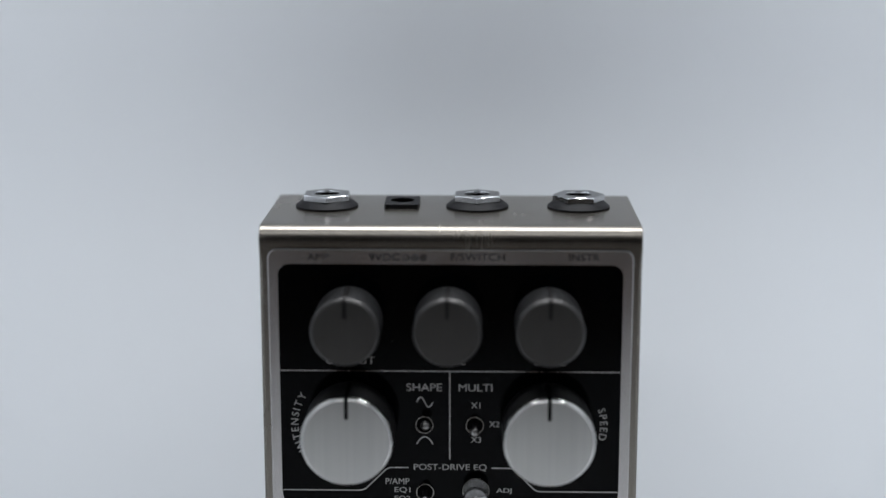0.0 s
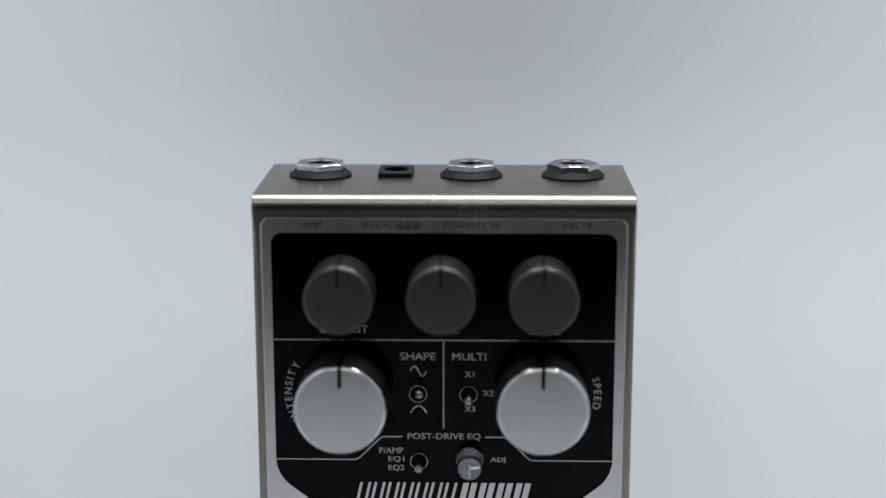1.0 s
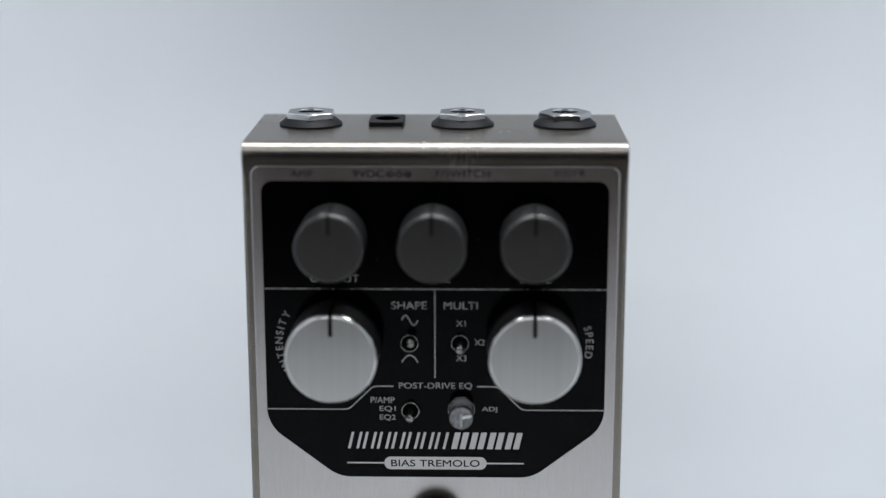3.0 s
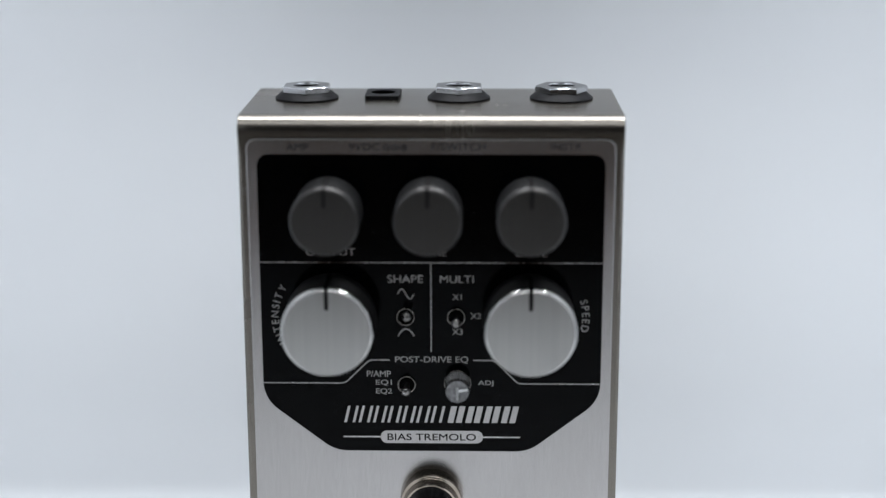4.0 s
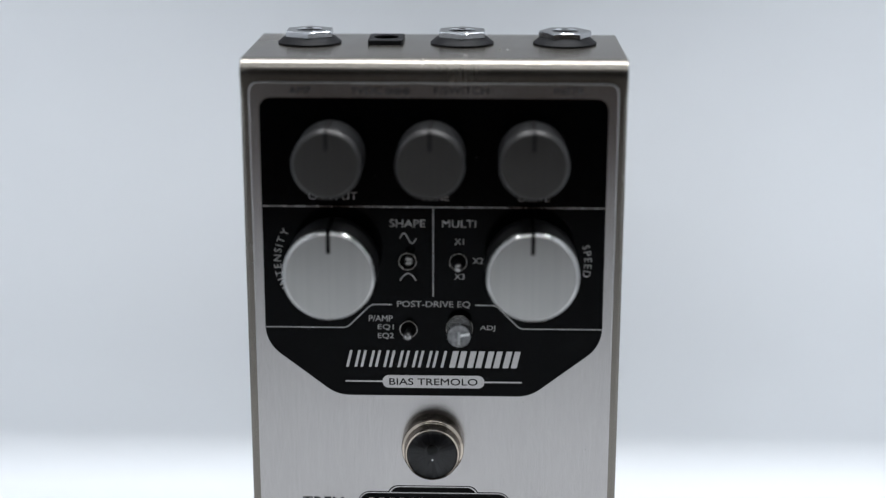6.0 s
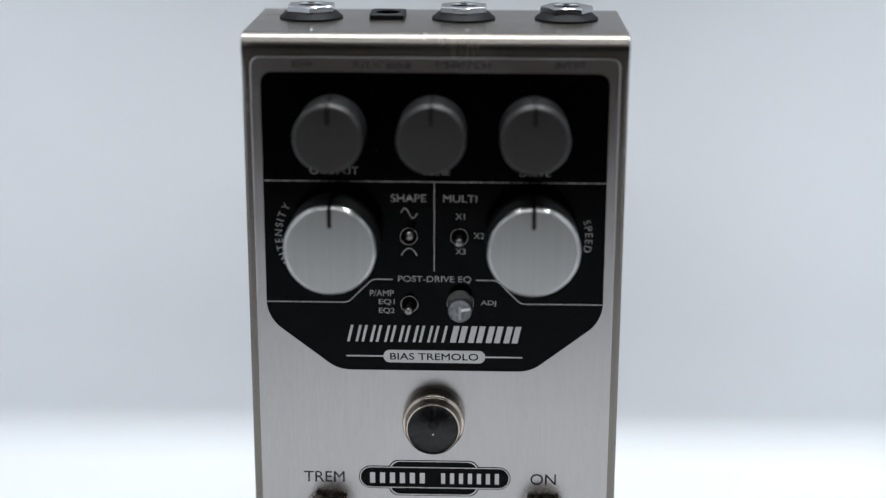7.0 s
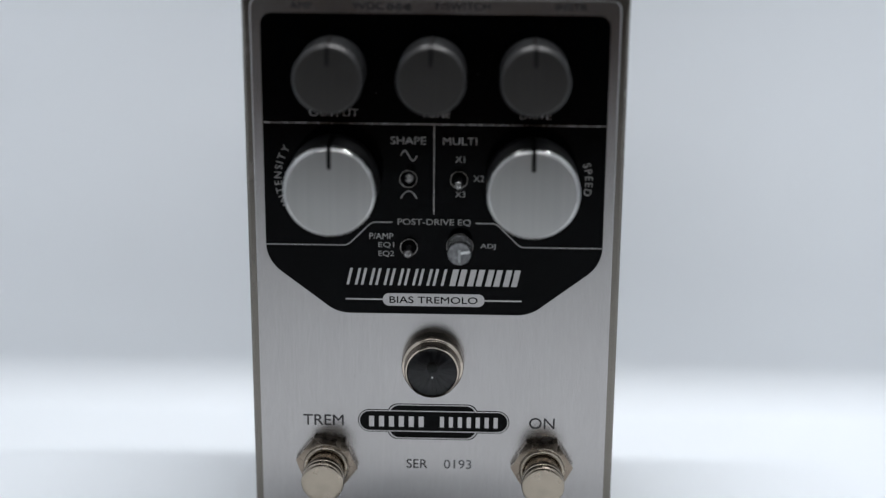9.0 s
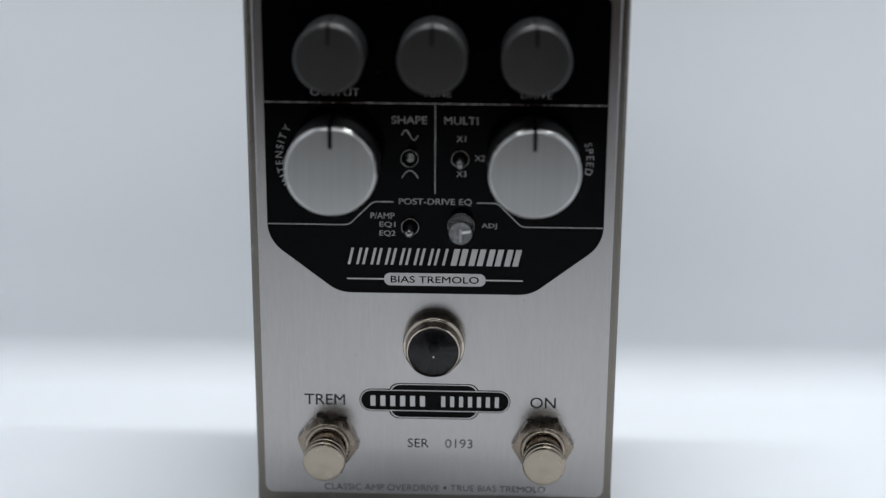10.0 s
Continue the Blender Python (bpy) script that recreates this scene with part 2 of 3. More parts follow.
def glyphs(text, heavy=0.0):
    """The outline of a word as a bmesh in x and y, as the built-in font draws it; heavy thickens its strokes."""
    cu = bpy.data.curves.new("word", "FONT")
    cu.body, cu.size, cu.extrude, cu.resolution_u = text, 1.0, 0.01, 5
    ob = new("word", cu)
    bpy.context.view_layer.update()
    me = bpy.data.meshes.new_from_object(ob.evaluated_get(bpy.context.evaluated_depsgraph_get()))
    bm = bmesh.new()
    for dx, dy, dz in ((0, 0, 0), (-1, -0.6, -0.0009), (1, 0.6, 0.0009), (-1, 0.6, -0.0018), (1, -0.6, 0.0018))[: 5 if heavy else 1]:
        first = len(bm.verts)
        bm.from_mesh(me)
        bm.verts.ensure_lookup_table()
        for v in bm.verts[first:]:
            v.co += Vector((dx * heavy, dy * heavy, dz))
    bpy.data.objects.remove(ob)
    bpy.data.curves.remove(cu)
    bpy.data.meshes.remove(me)
    return bm


def word(text, x0, x1, z0, z1, y, thick=0.05, heavy=0.005):
    """A printed word that fills the box from x0, z0 to x1, z1 on the face at y."""
    bm = glyphs(text, heavy)
    xs, ys = [v.co.x for v in bm.verts], [v.co.y for v in bm.verts]
    ax, ay = min(xs), min(ys)
    sx, sy = (x1 - x0) / (max(xs) - ax), (z1 - z0) / (max(ys) - ay)
    for v in bm.verts:
        v.co = Vector((x0 + (v.co.x - ax) * sx, y - thick * (0.5 + v.co.z / 0.02), z0 + (v.co.y - ay) * sy))
    return bm


def arc_word(text, cx, cz, radius, start, high, y, gap=0.42, squeeze=0.95, thick=0.05):
    """A printed word on an arc, read clockwise, its letters standing outward."""
    out = bmesh.new()
    ang = radians(start)
    for ch in text:
        bm = glyphs(ch, 0.007)
        xs, ys = [v.co.x for v in bm.verts], [v.co.y for v in bm.verts]
        ax, ay = min(xs), min(ys)
        s = high / (max(ys) - ay)
        wide = (max(xs) - ax) * s * squeeze
        mid = ang - wide / 2 / radius
        c, sn = math.cos(mid), math.sin(mid)
        for v in bm.verts:
            u, w = (v.co.x - ax) * s * squeeze - wide / 2, (v.co.y - ay) * s - high / 2
            v.co = Vector((cx + (radius + w) * c + u * sn, y - thick * (0.5 + v.co.z / 0.02), cz + (radius + w) * sn - u * c))
        me = bpy.data.meshes.new("letter")
        bm.to_mesh(me)
        bm.free()
        out.from_mesh(me)
        bpy.data.meshes.remove(me)
        ang -= (wide + gap) / radius
    return out


# ---- the tent ----
def bell(v, middle, wide):
    return math.exp(-0.5 * ((v - middle) / wide) ** 2)


def shade_lean(x, z):
    """How far the hanging sheet leans out of its plane, made up to put shade into its shape: a soft bulge high up in
    the middle, a slight hollow below.
    """
    total, steps = 0.0, 40
    for i in range(steps):
        v = z * (i + 0.5) / steps
        g = bell(x, 20.0, 72.0)
        total += (0.10 + 0.10 * g) * bell(v, 172.0, 40.0) - 0.165 * (1.0 - 0.4 * g) * bell(v, 62.0, 44.0)
    return -total * z / steps


def sheet_profile(x):
    """The sheet runs along the floor, bends up behind and rises as the back wall: (y, z) pairs."""
    pts = [(TENT_FRONT, 0.0), (-200, 0.0), (-100, 0.0), (0, 0.0), (TENT_BACK - BEND, 0.0)]
    for i in range(1, 17):
        a = math.pi / 2 * i / 16
        pts.append((TENT_BACK - BEND + BEND * math.sin(a), BEND - BEND * math.cos(a)))
    for i in range(1, 37):
        z = BEND + (TENT_TOP - BEND) * i / 36
        pts.append((TENT_BACK + shade_lean(x, z), z))
    return pts


def build_sheet():
    bm = bmesh.new()
    x0, x1 = TENT_X - TENT_HALF + 1, TENT_X + TENT_HALF - 1
    columns = []
    for c in range(45):
        x = x0 + (x1 - x0) * c / 44
        prof = sheet_profile(x)
        under = []
        for i, (y, z) in enumerate(prof):
            a, b = Vector(prof[max(i - 1, 0)]), Vector(prof[min(i + 1, len(prof) - 1)])
            d = (b - a).normalized()
            under.append((y + d.y * 1.5, z - d.x * 1.5))
        columns.append([bm.verts.new((x, y, z)) for y, z in prof + under[::-1]])
    k, n = len(prof), len(prof) * 2
    for left, right in zip(columns, columns[1:]):
        for i in range(n):
            j = (i + 1) % n
            bm.faces.new((left[i], left[j], right[j], right[i]))
    for side in (columns[0], columns[-1]):
        for i in range(k - 1):
            bm.faces.new((side[i], side[i + 1], side[n - 2 - i], side[n - 1 - i]))
    return bm


def box(x0, x1, y0, y1, z0, z1):
    return slab(bmesh.new(), [(x0, z0), (x1, z0), (x1, z1), (x0, z1)], y1, y0)


tagged(part("backdrop", build_sheet(), SHEET, None, smooth=60), "seamless white sheet curving up from floor to back wall", "backdrop", kind="structure")
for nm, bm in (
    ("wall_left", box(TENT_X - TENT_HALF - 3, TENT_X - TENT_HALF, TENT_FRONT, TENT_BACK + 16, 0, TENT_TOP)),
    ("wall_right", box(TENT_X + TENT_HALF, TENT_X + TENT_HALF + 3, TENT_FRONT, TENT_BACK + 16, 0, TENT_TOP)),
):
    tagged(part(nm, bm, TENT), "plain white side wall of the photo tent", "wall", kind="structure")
tagged(part("ceiling", box(TENT_X - TENT_HALF - 3, TENT_X + TENT_HALF + 3, TENT_FRONT, TENT_BACK + 16, TENT_TOP + 0.5, TENT_TOP + 3.5), TENT), "plain white roof of the photo tent", "ceiling", kind="structure")
tagged(part("ground", box(-1000, 1000, -1400, 600, -30, -3), TABLE), "unseen brown table surface added under the tent", "ground", kind="structure")
for nm, b in (
    ("wall_north", (-1000, 1000, 600, 650, -30, 1300)),
    ("wall_south", (-1000, 1000, -1450, -1400, -30, 1300)),
    ("wall_east", (1000, 1050, -1450, 650, -30, 1300)),
    ("wall_west", (-1050, -1000, -1450, 650, -30, 1300)),
    ("ceiling_room", (-1050, 1050, -1450, 650, 1300, 1350)),
):
    tagged(part(nm, box(*b), ROOM), "plain dark wall closing the dim room", "wall", kind="structure")

for led_x, led_y, watts, led_long in LED_BARS:
    led = tagged(new("led_strip"), "white light strip under the tent roof", "lamp", "tent lamps")
    led.location = (led_x * MM, led_y * MM, TENT_TOP * MM)
    part("housing", box(-led_long / 2 - 2, led_long / 2 + 2, -LED_WIDE / 2 - 2, LED_WIDE / 2 + 2, -12, 0), HOUSING, led)

# ---- the pedal ----
WIDE, DEEP, TALL = 85.7, 41.6, 134.2
Z0 = 7.3                 # height of the print's origin over the sheet
FACE, PANEL, INKED = 0.0, -0.06, -0.11

pedal = tagged(new("effects_pedal"), "brushed steel guitar effects pedal standing upright on white sheet", "effects pedal")
pedal.location = (-0.2 * MM, 0, 0)


def build_enclosure():
    bm = bmesh.new()
    prof = fillet([(0.8, 0.0, 2.7), (DEEP, 0.0, 0.8), (DEEP, TALL, 0.8), (0.8, TALL, 3.3)], 12)
    prof += [(0.8, TALL - 4.0 - i) for i in range(6)] + [(0.8, 8.0 - i) for i in range(6)]
    k = len(prof)
    rows = []
    # the front upright edges are rounded, but sharpen towards the folds at the top and bottom
    edge = 0.9
    turns = [math.pi / 2 * i / 7 for i in range(8)]
    stations = [(-1, edge * (1 - math.cos(a)), edge * (1 - math.sin(a))) for a in turns]
    stations += [(0, -WIDE / 2 + edge + (WIDE - 2 * edge) * i / 20, 0.0) for i in range(1, 20)]
    stations += [(1, edge * (1 - math.cos(a)), edge * (1 - math.sin(a))) for a in reversed(turns)]
    for side, along, inset in stations:
        row = []
        for y, z in prof:
            keep = 0.2 + 0.8 * min(1.0, max(0.0, min(z - 2.0, TALL - 3.0 - z) / 6.0))
            x = side * (WIDE / 2 - along * keep) if side else along
            small = min(inset, 0.15)
            row.append(bm.verts.new((x, y + (inset * keep if y < DEEP / 2 else -small), z + (small if z < TALL / 2 else -small))))
        rows.append(row)
    for a, b in zip(rows, rows[1:]):
        for i in range(k):
            j = (i + 1) % k
            bm.faces.new((a[i], a[j], b[j], b[i]))
    bm.faces.new(rows[0])
    bm.faces.new(rows[-1])
    return bm


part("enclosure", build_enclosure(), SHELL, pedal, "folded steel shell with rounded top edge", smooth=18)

plate = part("faceplate", rounded_plate(-40.9, 40.9, -3.0 + Z0, 122.0 + Z0, 2.2, 0.85, FACE, 0.25), STEEL, pedal, "brushed steel front plate", smooth=10)

panel_outline = fillet([
    (-38.6, 118.6 + Z0, 2.6), (-38.6, 61.4 + Z0, 8.5), (-22.3, 48.8 + Z0, 8.5),
    (22.3, 48.8 + Z0, 8.5), (38.6, 61.4 + Z0, 8.5), (38.6, 118.6 + Z0, 2.6)], 10)
part("printed_panel", slab(bmesh.new(), panel_outline, FACE + 0.05, PANEL), INK, plate, "glossy black printed panel")


def lines():
    """Thin bare-metal rules on the black panel."""
    out = []
    out.append(stroke(bmesh.new(), [(-38.5, 93.9 + Z0), (38.5, 93.9 + Z0)], 0.32, PANEL, INKED))
    out.append(stroke(bmesh.new(), [(-0.05, 93.7 + Z0), (-0.05, 72.9 + Z0)], 0.3, PANEL, INKED))
    for s in (-1, 1):
        path = fillet([(s * 9.5, 70.9 + Z0, 0), (s * 14.2, 70.9 + Z0, 2.4), (s * 19.8, 65.3 + Z0, 2.4), (s * 38.5, 65.3 + Z0, 0)], 6, closed=False)
        out.append(stroke(bmesh.new(), path, 0.3, PANEL, INKED))
    sine = [(-7.6 + 3.7 * i / 24, 86.6 + 1.15 * math.sin(2 * math.pi * i / 24) + Z0) for i in range(25)]
    out.append(stroke(bmesh.new(), sine, 0.31, PANEL, INKED))
    hump = [(-7.55 + 3.6 * i / 16, 76.6 + 1.75 * math.sin(math.pi * i / 16) ** 0.8 + Z0) for i in range(17)]
    out.append(stroke(bmesh.new(), hump, 0.31, PANEL, INKED))
    return out


for bm in lines():
    part("printed_line", bm, PRINT, plate, smooth=0)

for text, x0, x1, z0, z1 in (
    ("OUTPUT", -28.1, -17.0, 95.45, 97.25), ("TONE", -3.0, 3.5, 95.4, 97.1), ("DRIVE", 19.1, 26.1, 95.3, 97.05),
    ("SHAPE", -9.9, -1.85, 89.2, 91.0), ("MULTI", 1.95, 9.6, 89.2, 90.95),
    ("X1", 4.77, 6.9, 85.2, 86.6), ("X2", 8.9, 11.3, 80.75, 82.15), ("X3", 4.78, 7.1, 77.0, 78.4),
    ("POST-DRIVE EQ", -8.3, 8.4, 70.1, 71.8), ("P/AMP", -14.8, -9.3, 66.85, 68.3), ("EQ1", -12.75, -9.1, 64.7, 66.15), ("EQ2", -12.75, -9.1, 62.55, 64.05),
    ("ADJ", 10.65, 14.15, 64.65, 66.05),
):
    part("lettering", word(text, x0, x1, z0 + Z0, z1 + Z0, PANEL), PRINT, plate, "bare metal lettering on black")
part("lettering", arc_word("INTENSITY", -22.7, 81.2 + Z0, 12.75, 210.2, 1.7, PANEL, 0.6), PRINT, plate, "bare metal lettering on black")
part("lettering", arc_word("SPEED", 22.1, 81.2 + Z0, 12.85, 18.5, 1.7, PANEL, 0.55), PRINT, plate, "bare metal lettering on black")

for text, x0, x1, z0, z1 in (
    ("AMP", -31.9, -27.0, 119.45, 121.1), ("9VDC", -18.15, -11.25, 119.5, 121.1), ("F/SWITCH", 0.2, 12.2, 119.55, 121.2), ("INSTR", 26.45, 33.3, 119.65, 121.2),
    ("TREM", -30.9, -21.25, 20.3, 23.0), ("ON", 22.8, 28.85, 20.25, 23.0),
    ("SER", -6.3, -1.3, 9.5, 11.8), ("0193", 2.65, 9.2, 9.5, 11.8),
    ("CLASSIC AMP OVERDRIVE", -26.5, 1.35, -2.1, -0.45), ("TRUE BIAS TREMOLO", 4.0, 26.9, -1.95, -0.35),
):
    part("lettering", word(text, x0, x1, z0 + Z0, z1 + Z0, FACE + 0.01, 0.05, 0.007 if z0 > 100 else 0.003 if z0 > 15 else 0.0), DARK_INK if z0 > 15 or text == "SER" else GREY_INK, plate, "dark printed lettering on steel")
part("printed_dot", lathe(bmesh.new(), [(0.35, -0.01), (0.35, 0.045), (0, 0.045)], 16), DARK_INK, plate, at=(2.65, 0, -1.15 + Z0))

# polarity mark: three small rings joined by bars
for i, x in enumerate((-9.85, -7.9, -5.95)):
    part("printed_ring", ring(bmesh.new(), 0.5, 0.78, -0.01, 0.045, 24, 0.01), DARK_INK, plate, at=(x, 0, 120.15 + Z0))
    bm = bmesh.new()
    if i == 1:
        lathe(bm, [(0.26, -0.01), (0.26, 0.045), (0, 0.045)], 12)
    else:
        stroke(bm, [(-0.45, 0), (0.45, 0)], 0.22, 0.01, -0.045)
        if i == 2:
            stroke(bm, [(0, -0.45), (0, 0.45)], 0.22, 0.01, -0.05)
    part("printed_sign", bm, DARK_INK, plate, at=(x, 0, 120.15 + Z0))
for x in (-8.87, -6.92):
    part("printed_line", stroke(bmesh.new(), [(x - 0.22, 120.15 + Z0), (x + 0.22, 120.15 + Z0)], 0.22, 0.01, -0.045), DARK_INK, plate)


def slanted(x0, x1, z0, z1, lean):
    return [(x0, z0), (x1, z0), (x1 + lean, z1), (x0 + lean, z1)]


# the model mark: a row of plain slanted bars, thin ones and then heavy ones
step = 23.2 / 7
for i in range(7):
    bm = bmesh.new()
    x = -20.2 + i * step
    for k in (0.0, 0.58):
        slab(bm, slanted(x + k * step, x + k * step + 0.62, 55.75 + Z0, 59.8 + Z0, 0.95), PANEL, INKED)
    part("mark_bar", bm, STEEL, plate, "thin bare metal bars on black")
step = 16.4 / 4
for i in range(4):
    x = 3.6 + i * step
    bm = bmesh.new()
    for k in (0.0, 0.47):
        slab(bm, slanted(x + k * step, x + k * step + step * 0.33, 55.75 + Z0, 59.8 + Z0, 0.9), PANEL, INKED)
    part("mark_bar", bm, STEEL, plate, "heavy bare metal bars on black")

# the pill with its words, between two short rules
for s in (-1, 1):
    part("printed_line", stroke(bmesh.new(), [(s * 11.81, 52.25 + Z0), (s * 20.4, 52.25 + Z0)], 0.36, PANEL, INKED), STEEL, plate, smooth=0)
part("name_pill", slab(bmesh.new(), rounded_box(-11.8, 11.8, 50.7 + Z0, 53.8 + Z0, 1.5, 8), PANEL, INKED), STEEL, plate, "rounded bare metal pill")
part("lettering", word("BIAS TREMOLO", -10.25, 10.2, 51.4 + Z0, 53.05 + Z0, INKED + 0.01, 0.05, 0.008), INK, plate, "dark lettering on the pill")


# the maker's badge: bars for its letters
def badge_shape(grow):
    g = grow
    return [rounded_box(-17.85 + g, 18.1 - g, 18.8 + g + Z0, 24.6 - g + Z0, 2.88 - g, 10),
            fillet([(-10.8 + g, 21.8 + Z0, 0), (-10.8 + g, 17.0 + g + Z0, 2.4), (10.6 - g, 17.0 + g + Z0, 2.4), (10.6 - g, 21.8 + Z0, 0)], 6),
            fillet([(-10.8 + g, 21.8 + Z0, 0), (10.6 - g, 21.8 + Z0, 0), (10.6 - g, 26.15 - g + Z0, 2.4), (-10.8 + g, 26.15 - g + Z0, 2.4)], 6)]


for shapes, mat, y0, y1, nm in (
    (badge_shape(0.0), INK, FACE + 0.02, -0.03, "badge_border"), (badge_shape(0.2), STEEL, -0.02, -0.06, "badge_line"),
):
    for o, lift in zip(shapes, (0.004, 0.0, 0.002)):
        part(nm, slab(bmesh.new(), o, y0, y1 - lift), mat, plate)
cap = badge_shape(0.44)
part("badge_cap", slab(bmesh.new(), cap[1], -0.05, -0.085), INK, plate)
part("badge_cap", slab(bmesh.new(), cap[2], -0.05, -0.085), INK, plate)
inner = badge_shape(0.2)[0]
part("badge_line", slab(bmesh.new(), inner, -0.05, -0.1), STEEL, plate)
part("badge_field", slab(bmesh.new(), cap[0], -0.05, -0.13), INK, plate, "black badge field")
for x0, x1, k in ((-15.75, -1.6, 6), (1.1, 15.95, 7)):
    step = (x1 - x0) / k
    for i in range(k):
        bm = bmesh.new()
        slab(bm, [(x0 + i * step + a, 20.25 + Z0) if b == 0 else (x0 + i * step + a, 22.95 + Z0) for a, b in ((0.55, 0), (step - 0.6, 0), (step - 0.6, 1), (0.55, 1))], -0.12, -0.18)
        part("badge_bar", bm, STEEL, plate, "bare metal bar on the badge")


# grains of dust on the plate
for x, z, y, mat in ((9.6, 105.4, PANEL, GREY_INK), (20.8, 47.4, FACE, DARK_INK), (35.5, 35.8, FACE, DARK_INK), (-13.0, 100.9, PANEL, GREY_INK), (-18.5, 33.0, FACE, DARK_INK)):
    part("dust_grain", lathe(bmesh.new(), [(0.11, -0.02), (0.1, 0.05), (0.05, 0.09), (0, 0.1)], 8), mat, plate, "grain of dust", at=(x, y, z + Z0), smooth=60)


# control knobs
def profile_strip(bm, path, half, lift):
    """A narrow raised band that follows a path in (z, height) over the face, to both sides of x = 0."""
    pts = [Vector(p) for p in path]
    rows = []
    for i, p in enumerate(pts):
        d = (pts[min(i + 1, len(pts) - 1)] - pts[max(i - 1, 0)]).normalized()
        out = Vector((-d.y, d.x))
        up, low = p + out * lift, p - out * 0.25
        rows.append([bm.verts.new((x, -q.y, q.x)) for x, q in ((-half, low), (-half, up), (half, up), (half, low))])
    for a, b in zip(rows, rows[1:]):
        for i in range(4):
            bm.faces.new((a[i], a[(i + 1) % 4], b[(i + 1) % 4], b[i]))
    bm.faces.new(rows[0])
    bm.faces.new(rows[-1])
    return bm


def knob_meshes(r, h, start, bend=1.6):
    first, last = radians(start), radians(62)
    low = h - bend * (math.sin(last) - math.sin(first))
    bends = [first + (last - first) * i / 10 for i in range(11)]
    arc = [(r - bend * (math.cos(first) - math.cos(a)), low + bend * (math.sin(a) - math.sin(first))) for a in bends]
    side = to_mesh(lathe(bmesh.new(), [(r * 0.94, 0.35), (r, 0.6), (r, low - 0.25), (r - 0.1, low - 0.05)], 72), "control_knob", 30)
    rim = to_mesh(lathe(bmesh.new(), [(r - 0.12, low - 0.1)] + arc, 96, close=False), "rim", 50)
    inner = arc[-1][0]
    face = to_mesh(lathe(bmesh.new(), [(inner, h - 0.004), (inner - 0.05, h), (0, h)], 72), "cap", 10)
    reach = 5.0 if r > 9 else 4.4
    path = [(r, 2.0), (r, low - 0.1)] + arc + [(r - reach, h)]
    return side, rim, face, to_mesh(profile_strip(bmesh.new(), path, 0.41, 0.03), "pointer_line", 0)


for r, h, start, places, size in (
    (10.40, 12.6, 0.0, ((-22.6, 81.1), (22.1, 81.1)), "large bright aluminium"),
    (7.65, 12.8, 28.0, ((-22.65, 106.15), (-0.4, 106.15), (22.0, 106.15)), "small dark grey aluminium"),
):
    side, rim, face, pointer = knob_meshes(r, h, start)
    for x, z in places:
        knob = part("control_knob", side, KNOB_SIDE, pedal, size + " control knob pointing up", at=(x, 0, z + Z0))
        part("rim", rim, ALU_EDGE if r > 9 else EDGE_DARK, knob, "polished rounded rim")
        part("cap", face, ALU if r > 9 else ALU_DARK, knob, "brushed flat cap")
        part("pointer_line", pointer, HOLE if r > 9 else POINTER, knob, "engraved dark pointer line")


# small toggles
def toggle(x, z, tilt, label, sway=0):
    base = part("toggle_switch", lathe(bmesh.new(), [(2.1, -0.3), (2.1, 0.075), (0, 0.075)], 32), HOLE, pedal, label, at=(x, 0, z + Z0))
    part("collar", ring(bmesh.new(), 1.78, 2.1, -0.2, 0.55, 36, 0.1), DARK_NICKEL, base)
    prof = [(0.55, 0.0), (0.62, 2.6), (0.82, 4.0), (1.03, 4.7), (1.0, 5.2), (0.77, 5.65), (0.42, 5.83), (0, 5.88)]
    part("lever", lathe(bmesh.new(), prof, 24), LEVER, base, "chrome bat lever", turn=(tilt, 0, sway), smooth=50)


toggle(-5.85, 81.25, -16, "miniature toggle switch with its lever up", 5)
toggle(5.65, 81.2, 0, "miniature toggle switch with its lever centred")
toggle(-5.7, 65.05, 0, "miniature toggle switch with its lever centred")

# clear trimmer: a knurled see-through shaft in a thin collar
def knurled(r, h0, h1, n=22):
    bm = bmesh.new()
    rings = []
    for h, k in ((h0, 1.0), (h1 - 0.25, 1.0), (h1, 0.92)):
        rings.append([bm.verts.new(((r - (0.16 if i % 2 else 0.0)) * k * math.cos(math.pi * i / n), -h, (r - (0.16 if i % 2 else 0.0)) * k * math.sin(math.pi * i / n))) for i in range(2 * n)])
    for a, b in zip(rings, rings[1:]):
        for i in range(2 * n):
            j = (i + 1) % (2 * n)
            bm.faces.new((a[i], a[j], b[j], b[i]))
    bm.faces.new(rings[0])
    bm.faces.new(rings[-1])
    return bm


trim = part("trimmer", lathe(bmesh.new(), [(3.08, -0.3), (3.08, 0.075), (0, 0.075)], 40), HOLE, pedal, "small clear plastic trimmer shaft", at=(5.95, 0, 65.4 + Z0))
part("collar", ring(bmesh.new(), 2.92, 3.12, -0.2, 0.4, 40, 0.08), DARK_NICKEL, trim)
part("shaft", knurled(2.85, 0.1, 6.1), CLEAR, trim, "clear knurled plastic shaft", smooth=20)
part("tip", lathe(bmesh.new(), [(2.55, 6.0), (2.55, 6.12), (0, 6.12)], 40), MILKY, trim, "milky plastic shaft end")
part("slot", slab(bmesh.new(), [(-0.3, -2.0), (0.3, -2.0), (0.3, 1.0), (-0.3, 1.0)], -6.1, -6.21), FROST_DIM, trim, "dull slot mark")
part("pointer", slab(bmesh.new(), [(0.3, -0.1), (2.35, 0.25), (2.35, 0.85), (0.3, 0.5)], -6.1, -6.27), FROST, trim, "white pointer mark")

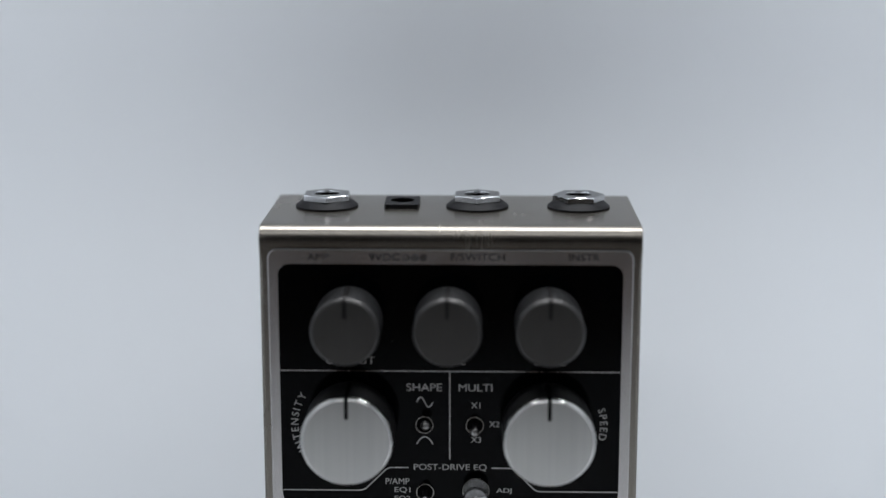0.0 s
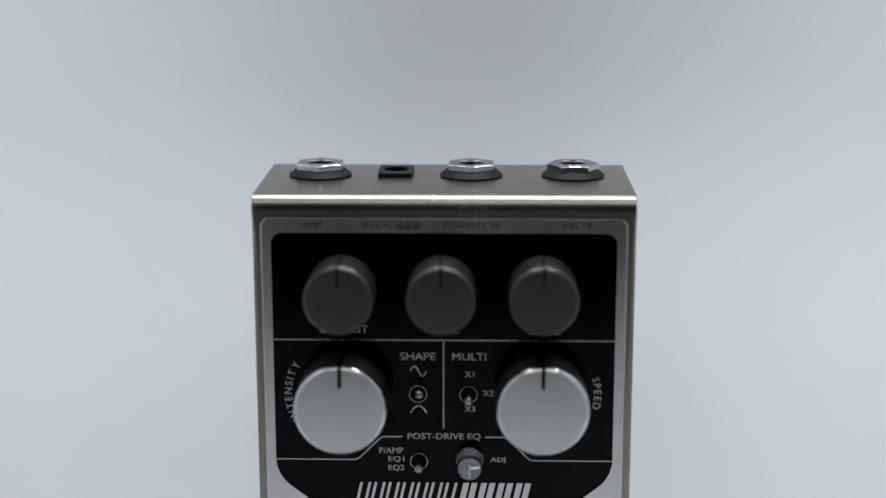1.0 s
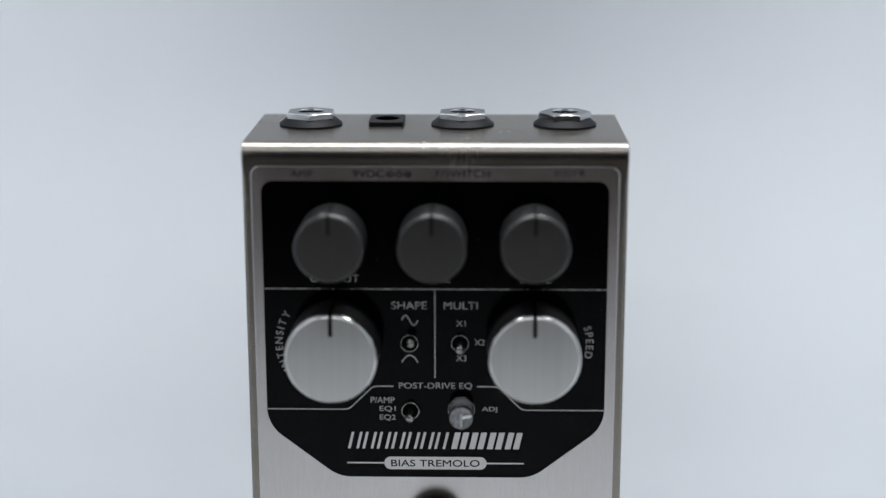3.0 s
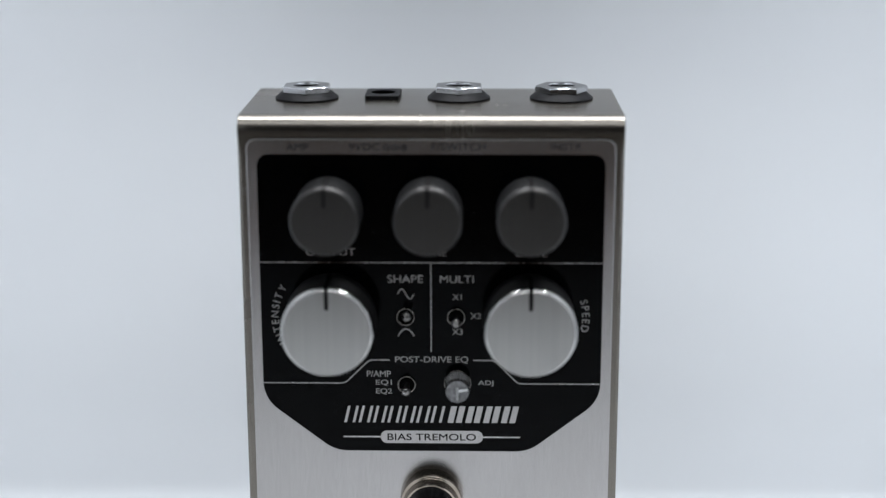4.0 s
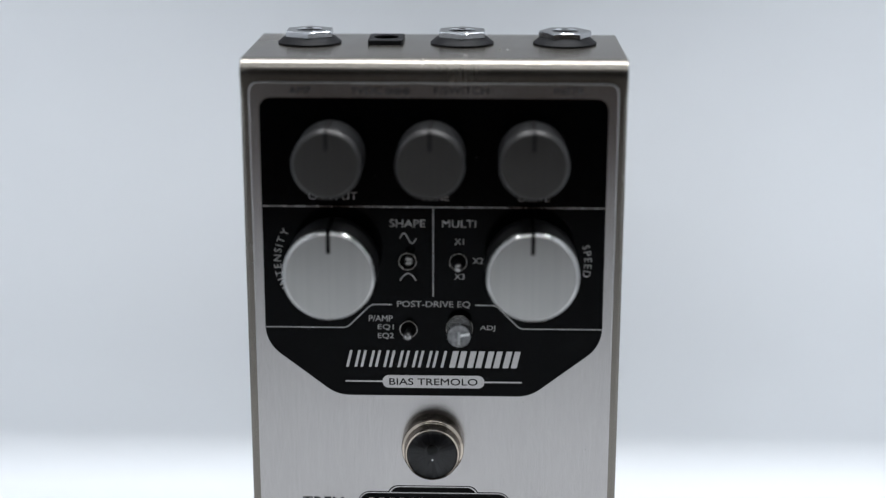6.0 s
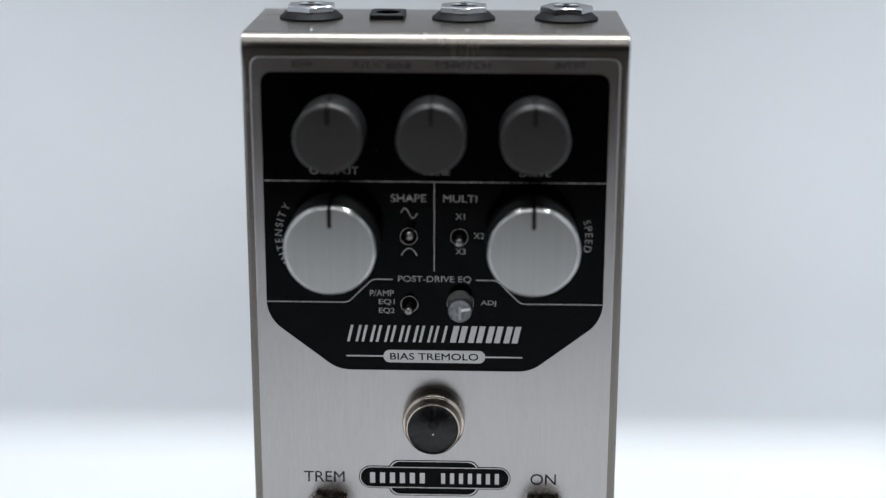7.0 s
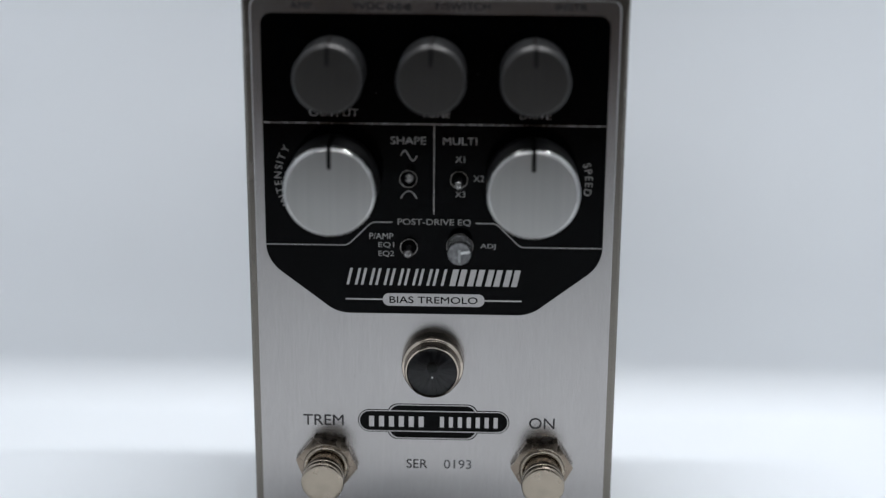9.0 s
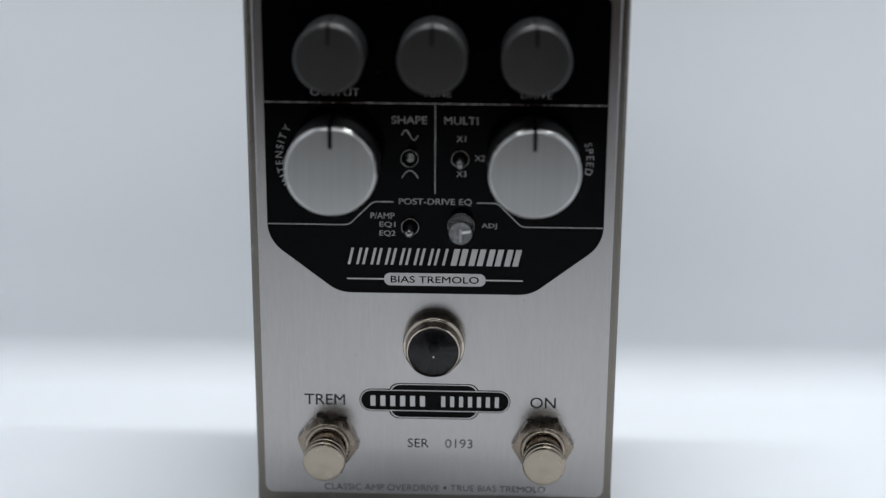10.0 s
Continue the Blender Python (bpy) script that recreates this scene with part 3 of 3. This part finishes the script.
# jewel lamp
jewel = part("indicator_lamp", lathe(bmesh.new(), [
    (7.25, 0.0), (7.3, 0.3), (7.25, 3.5), (7.18, 4.0), (6.98, 4.3), (6.72, 4.4), (6.55, 4.5), (6.48, 4.8), (6.42, 6.9), (6.3, 7.35), (6.08, 7.6), (5.85, 7.5), (5.75, 7.1), (5.75, 5.6), (0, 5.6)], 72),
    NICKEL, pedal, "unlit smoked jewel lamp in stepped nickel bezel", at=(-0.05, 0, 37.15 + Z0), smooth=50)
part("jewel", lathe(bmesh.new(), [(5.72, 5.8), (5.72, 7.45), (5.5, 7.72), (4.95, 7.98), (4.2, 8.23), (2.9, 8.5), (1.5, 8.68), (0, 8.73)], 48), JEWEL, jewel, "dark smoked glass jewel", smooth=60)


def facets(n=14):
    """A shallow star of folded facets behind the jewel."""
    bm = bmesh.new()
    rim, mid = [], []
    for i in range(2 * n):
        a = math.pi * i / n
        h = 6.0 if i % 2 else 5.75
        rim.append(bm.verts.new((5.7 * math.cos(a), -h, 5.7 * math.sin(a))))
        mid.append(bm.verts.new((1.9 * math.cos(a), -(h + 0.1), 1.9 * math.sin(a))))
    for i in range(2 * n):
        j = (i + 1) % (2 * n)
        bm.faces.new((rim[i], rim[j], mid[j], mid[i]))
    bm.faces.new(mid)
    return bm


part("facets", facets(), FACET, jewel, "dark folded facets behind the glass", smooth=0)
# Pale bump added to stand for the small glint on the glass.
part("painted_glint", lathe(bmesh.new(), [(0.22, 0.0), (0.2, 0.12), (0.12, 0.2), (0, 0.22)], 12), FROST, jewel, "tiny pale dot added as the glint on the jewel", at=(0.1, -8.68, -0.75), smooth=60)
part("bulb", lathe(bmesh.new(), [(1.3, 5.6), (1.3, 6.3), (1.0, 6.8), (0.5, 7.05), (0, 7.1)], 24), HOLE, jewel, "dark bulb behind the jewel", at=(0, 0, 0.9), smooth=60)


# footswitches
def footswitch(x, z, turn):
    nut = part("footswitch", hex_nut(bmesh.new(), 7.4, 0, 0.0, 2.7, turn, n=72, slope=0.5, drop=0.34, reach=0.83), NUT_NICKEL, pedal, "nickel footswitch with hexagonal nut and round button", at=(x, 0, z + Z0), smooth=24)
    part("bushing", lathe(bmesh.new(), [(5.45, 2.7), (5.3, 2.9), (5.42, 3.2), (5.38, 3.6), (5.25, 4.0), (5.0, 4.3), (4.75, 4.4), (4.5, 4.3), (4.4, 4.0), (4.38, 2.6)], 64, close=False), NICKEL_WORN, nut, "rounded nickel collar", smooth=50)
    part("plunger", lathe(bmesh.new(), [(4.3, 2.1), (4.3, 8.4)], 40), NICKEL, nut)
    part("button", lathe(bmesh.new(), [(3.4, 7.7), (4.5, 8.0), (4.8, 8.3), (4.95, 8.8), (4.98, 9.5), (4.9, 9.85), (4.68, 10.0), (4.62, 10.2), (4.7, 10.4), (4.95, 10.55), (5.0, 10.8), (5.0, 11.75), (4.85, 12.1), (4.5, 12.28), (4.2, 12.32), (0, 12.4)], 64), NICKEL_WORN, nut, "worn round button", smooth=40)


footswitch(-25.3, 10.95, 22.0)
footswitch(26.0, 10.95, 31.0)


# jacks on the top end
def jack(x, turn):
    base = part("audio_jack", lathe(bmesh.new(), [(7.0, -0.2), (7.4, 0.15), (7.4, 0.45), (6.9, 0.85), (6.0, 1.6), (5.4, 1.85), (5.15, 2.0), (3.1, 2.0), (3.1, 0.1)], 56, close=False), RUBBER, pedal,
                "jack socket with chrome nut on black washer", at=(x, 25.8, TALL), turn=(-90, 0, 0), smooth=40)
    nut = part("nut", hex_nut(bmesh.new(), 6.15, 3.15, 1.85, 3.2, turn, n=72, slope=0.30, drop=0.16, reach=0.955, hexagonal=True), CHROME, base, "chrome hexagonal nut", smooth=22)
    # Flat top faces take the shaded copy, walls and bevel keep the chrome.
    nut.data.materials.append(CHROME_SHADED)
    for face in nut.data.polygons:
        face.material_index = 1 if face.normal.y < -0.99 else 0
    sleeve = part("sleeve", lathe(bmesh.new(), [(3.18, 3.0), (3.18, 3.23), (3.14, 3.28), (3.04, 3.3), (2.99, 3.27)], 40, close=False), CHROME_SHADED, base, smooth=50)
    part("liner", lathe(bmesh.new(), [(2.99, 3.27), (2.96, 3.2), (2.94, 3.1), (2.93, 2.74)], 40, close=False), LINER_LIT, sleeve, "socket liner with the lit gleam in its colour", smooth=50)
    part("bore", lathe(bmesh.new(), [(2.93, 2.74), (2.9, 2.7), (2.9, 0.15), (0, 0.15)], 32, close=False), HOLE, base)


jack(-29.8, 2.0)
jack(5.9, 0.0)
jack(29.9, 32.0)


def bored_block(hx, hz, r, high, n=48):
    """A square block with a round well in its top, closed below."""
    bm = bmesh.new()
    rings = []
    for k, (h, inset) in enumerate(((-0.2, 0), (high - 0.15, 0), (high, 0.15))):
        ring_v = []
        for i in range(n):
            c, s = math.cos(2 * math.pi * (i + 0.5) / n), math.sin(2 * math.pi * (i + 0.5) / n)
            t = min((hx - inset) / max(abs(c), 1e-6), (hz - inset) / max(abs(s), 1e-6))
            ring_v.append(bm.verts.new((t * c, -h, t * s)))
        rings.append(ring_v)
    for h in (high, 0.05):
        rings.append([bm.verts.new((r * math.cos(2 * math.pi * (i + 0.5) / n), -h, r * math.sin(2 * math.pi * (i + 0.5) / n))) for i in range(n)])
    for a, b in zip(rings, rings[1:]):
        for i in range(n):
            j = (i + 1) % n
            bm.faces.new((a[i], a[j], b[j], b[i]))
    return bm


bm = bored_block(4.1, 5.6, 2.9, 1.15)
dc = part("power_socket", bm, RUBBER, pedal, "square black power socket", at=(-11.95, 28.2, TALL), turn=(-90, 0, 0))
part("bore", lathe(bmesh.new(), [(2.88, 0.9), (2.88, 0.06), (0, 0.06)], 32, close=False), HOLE, dc)
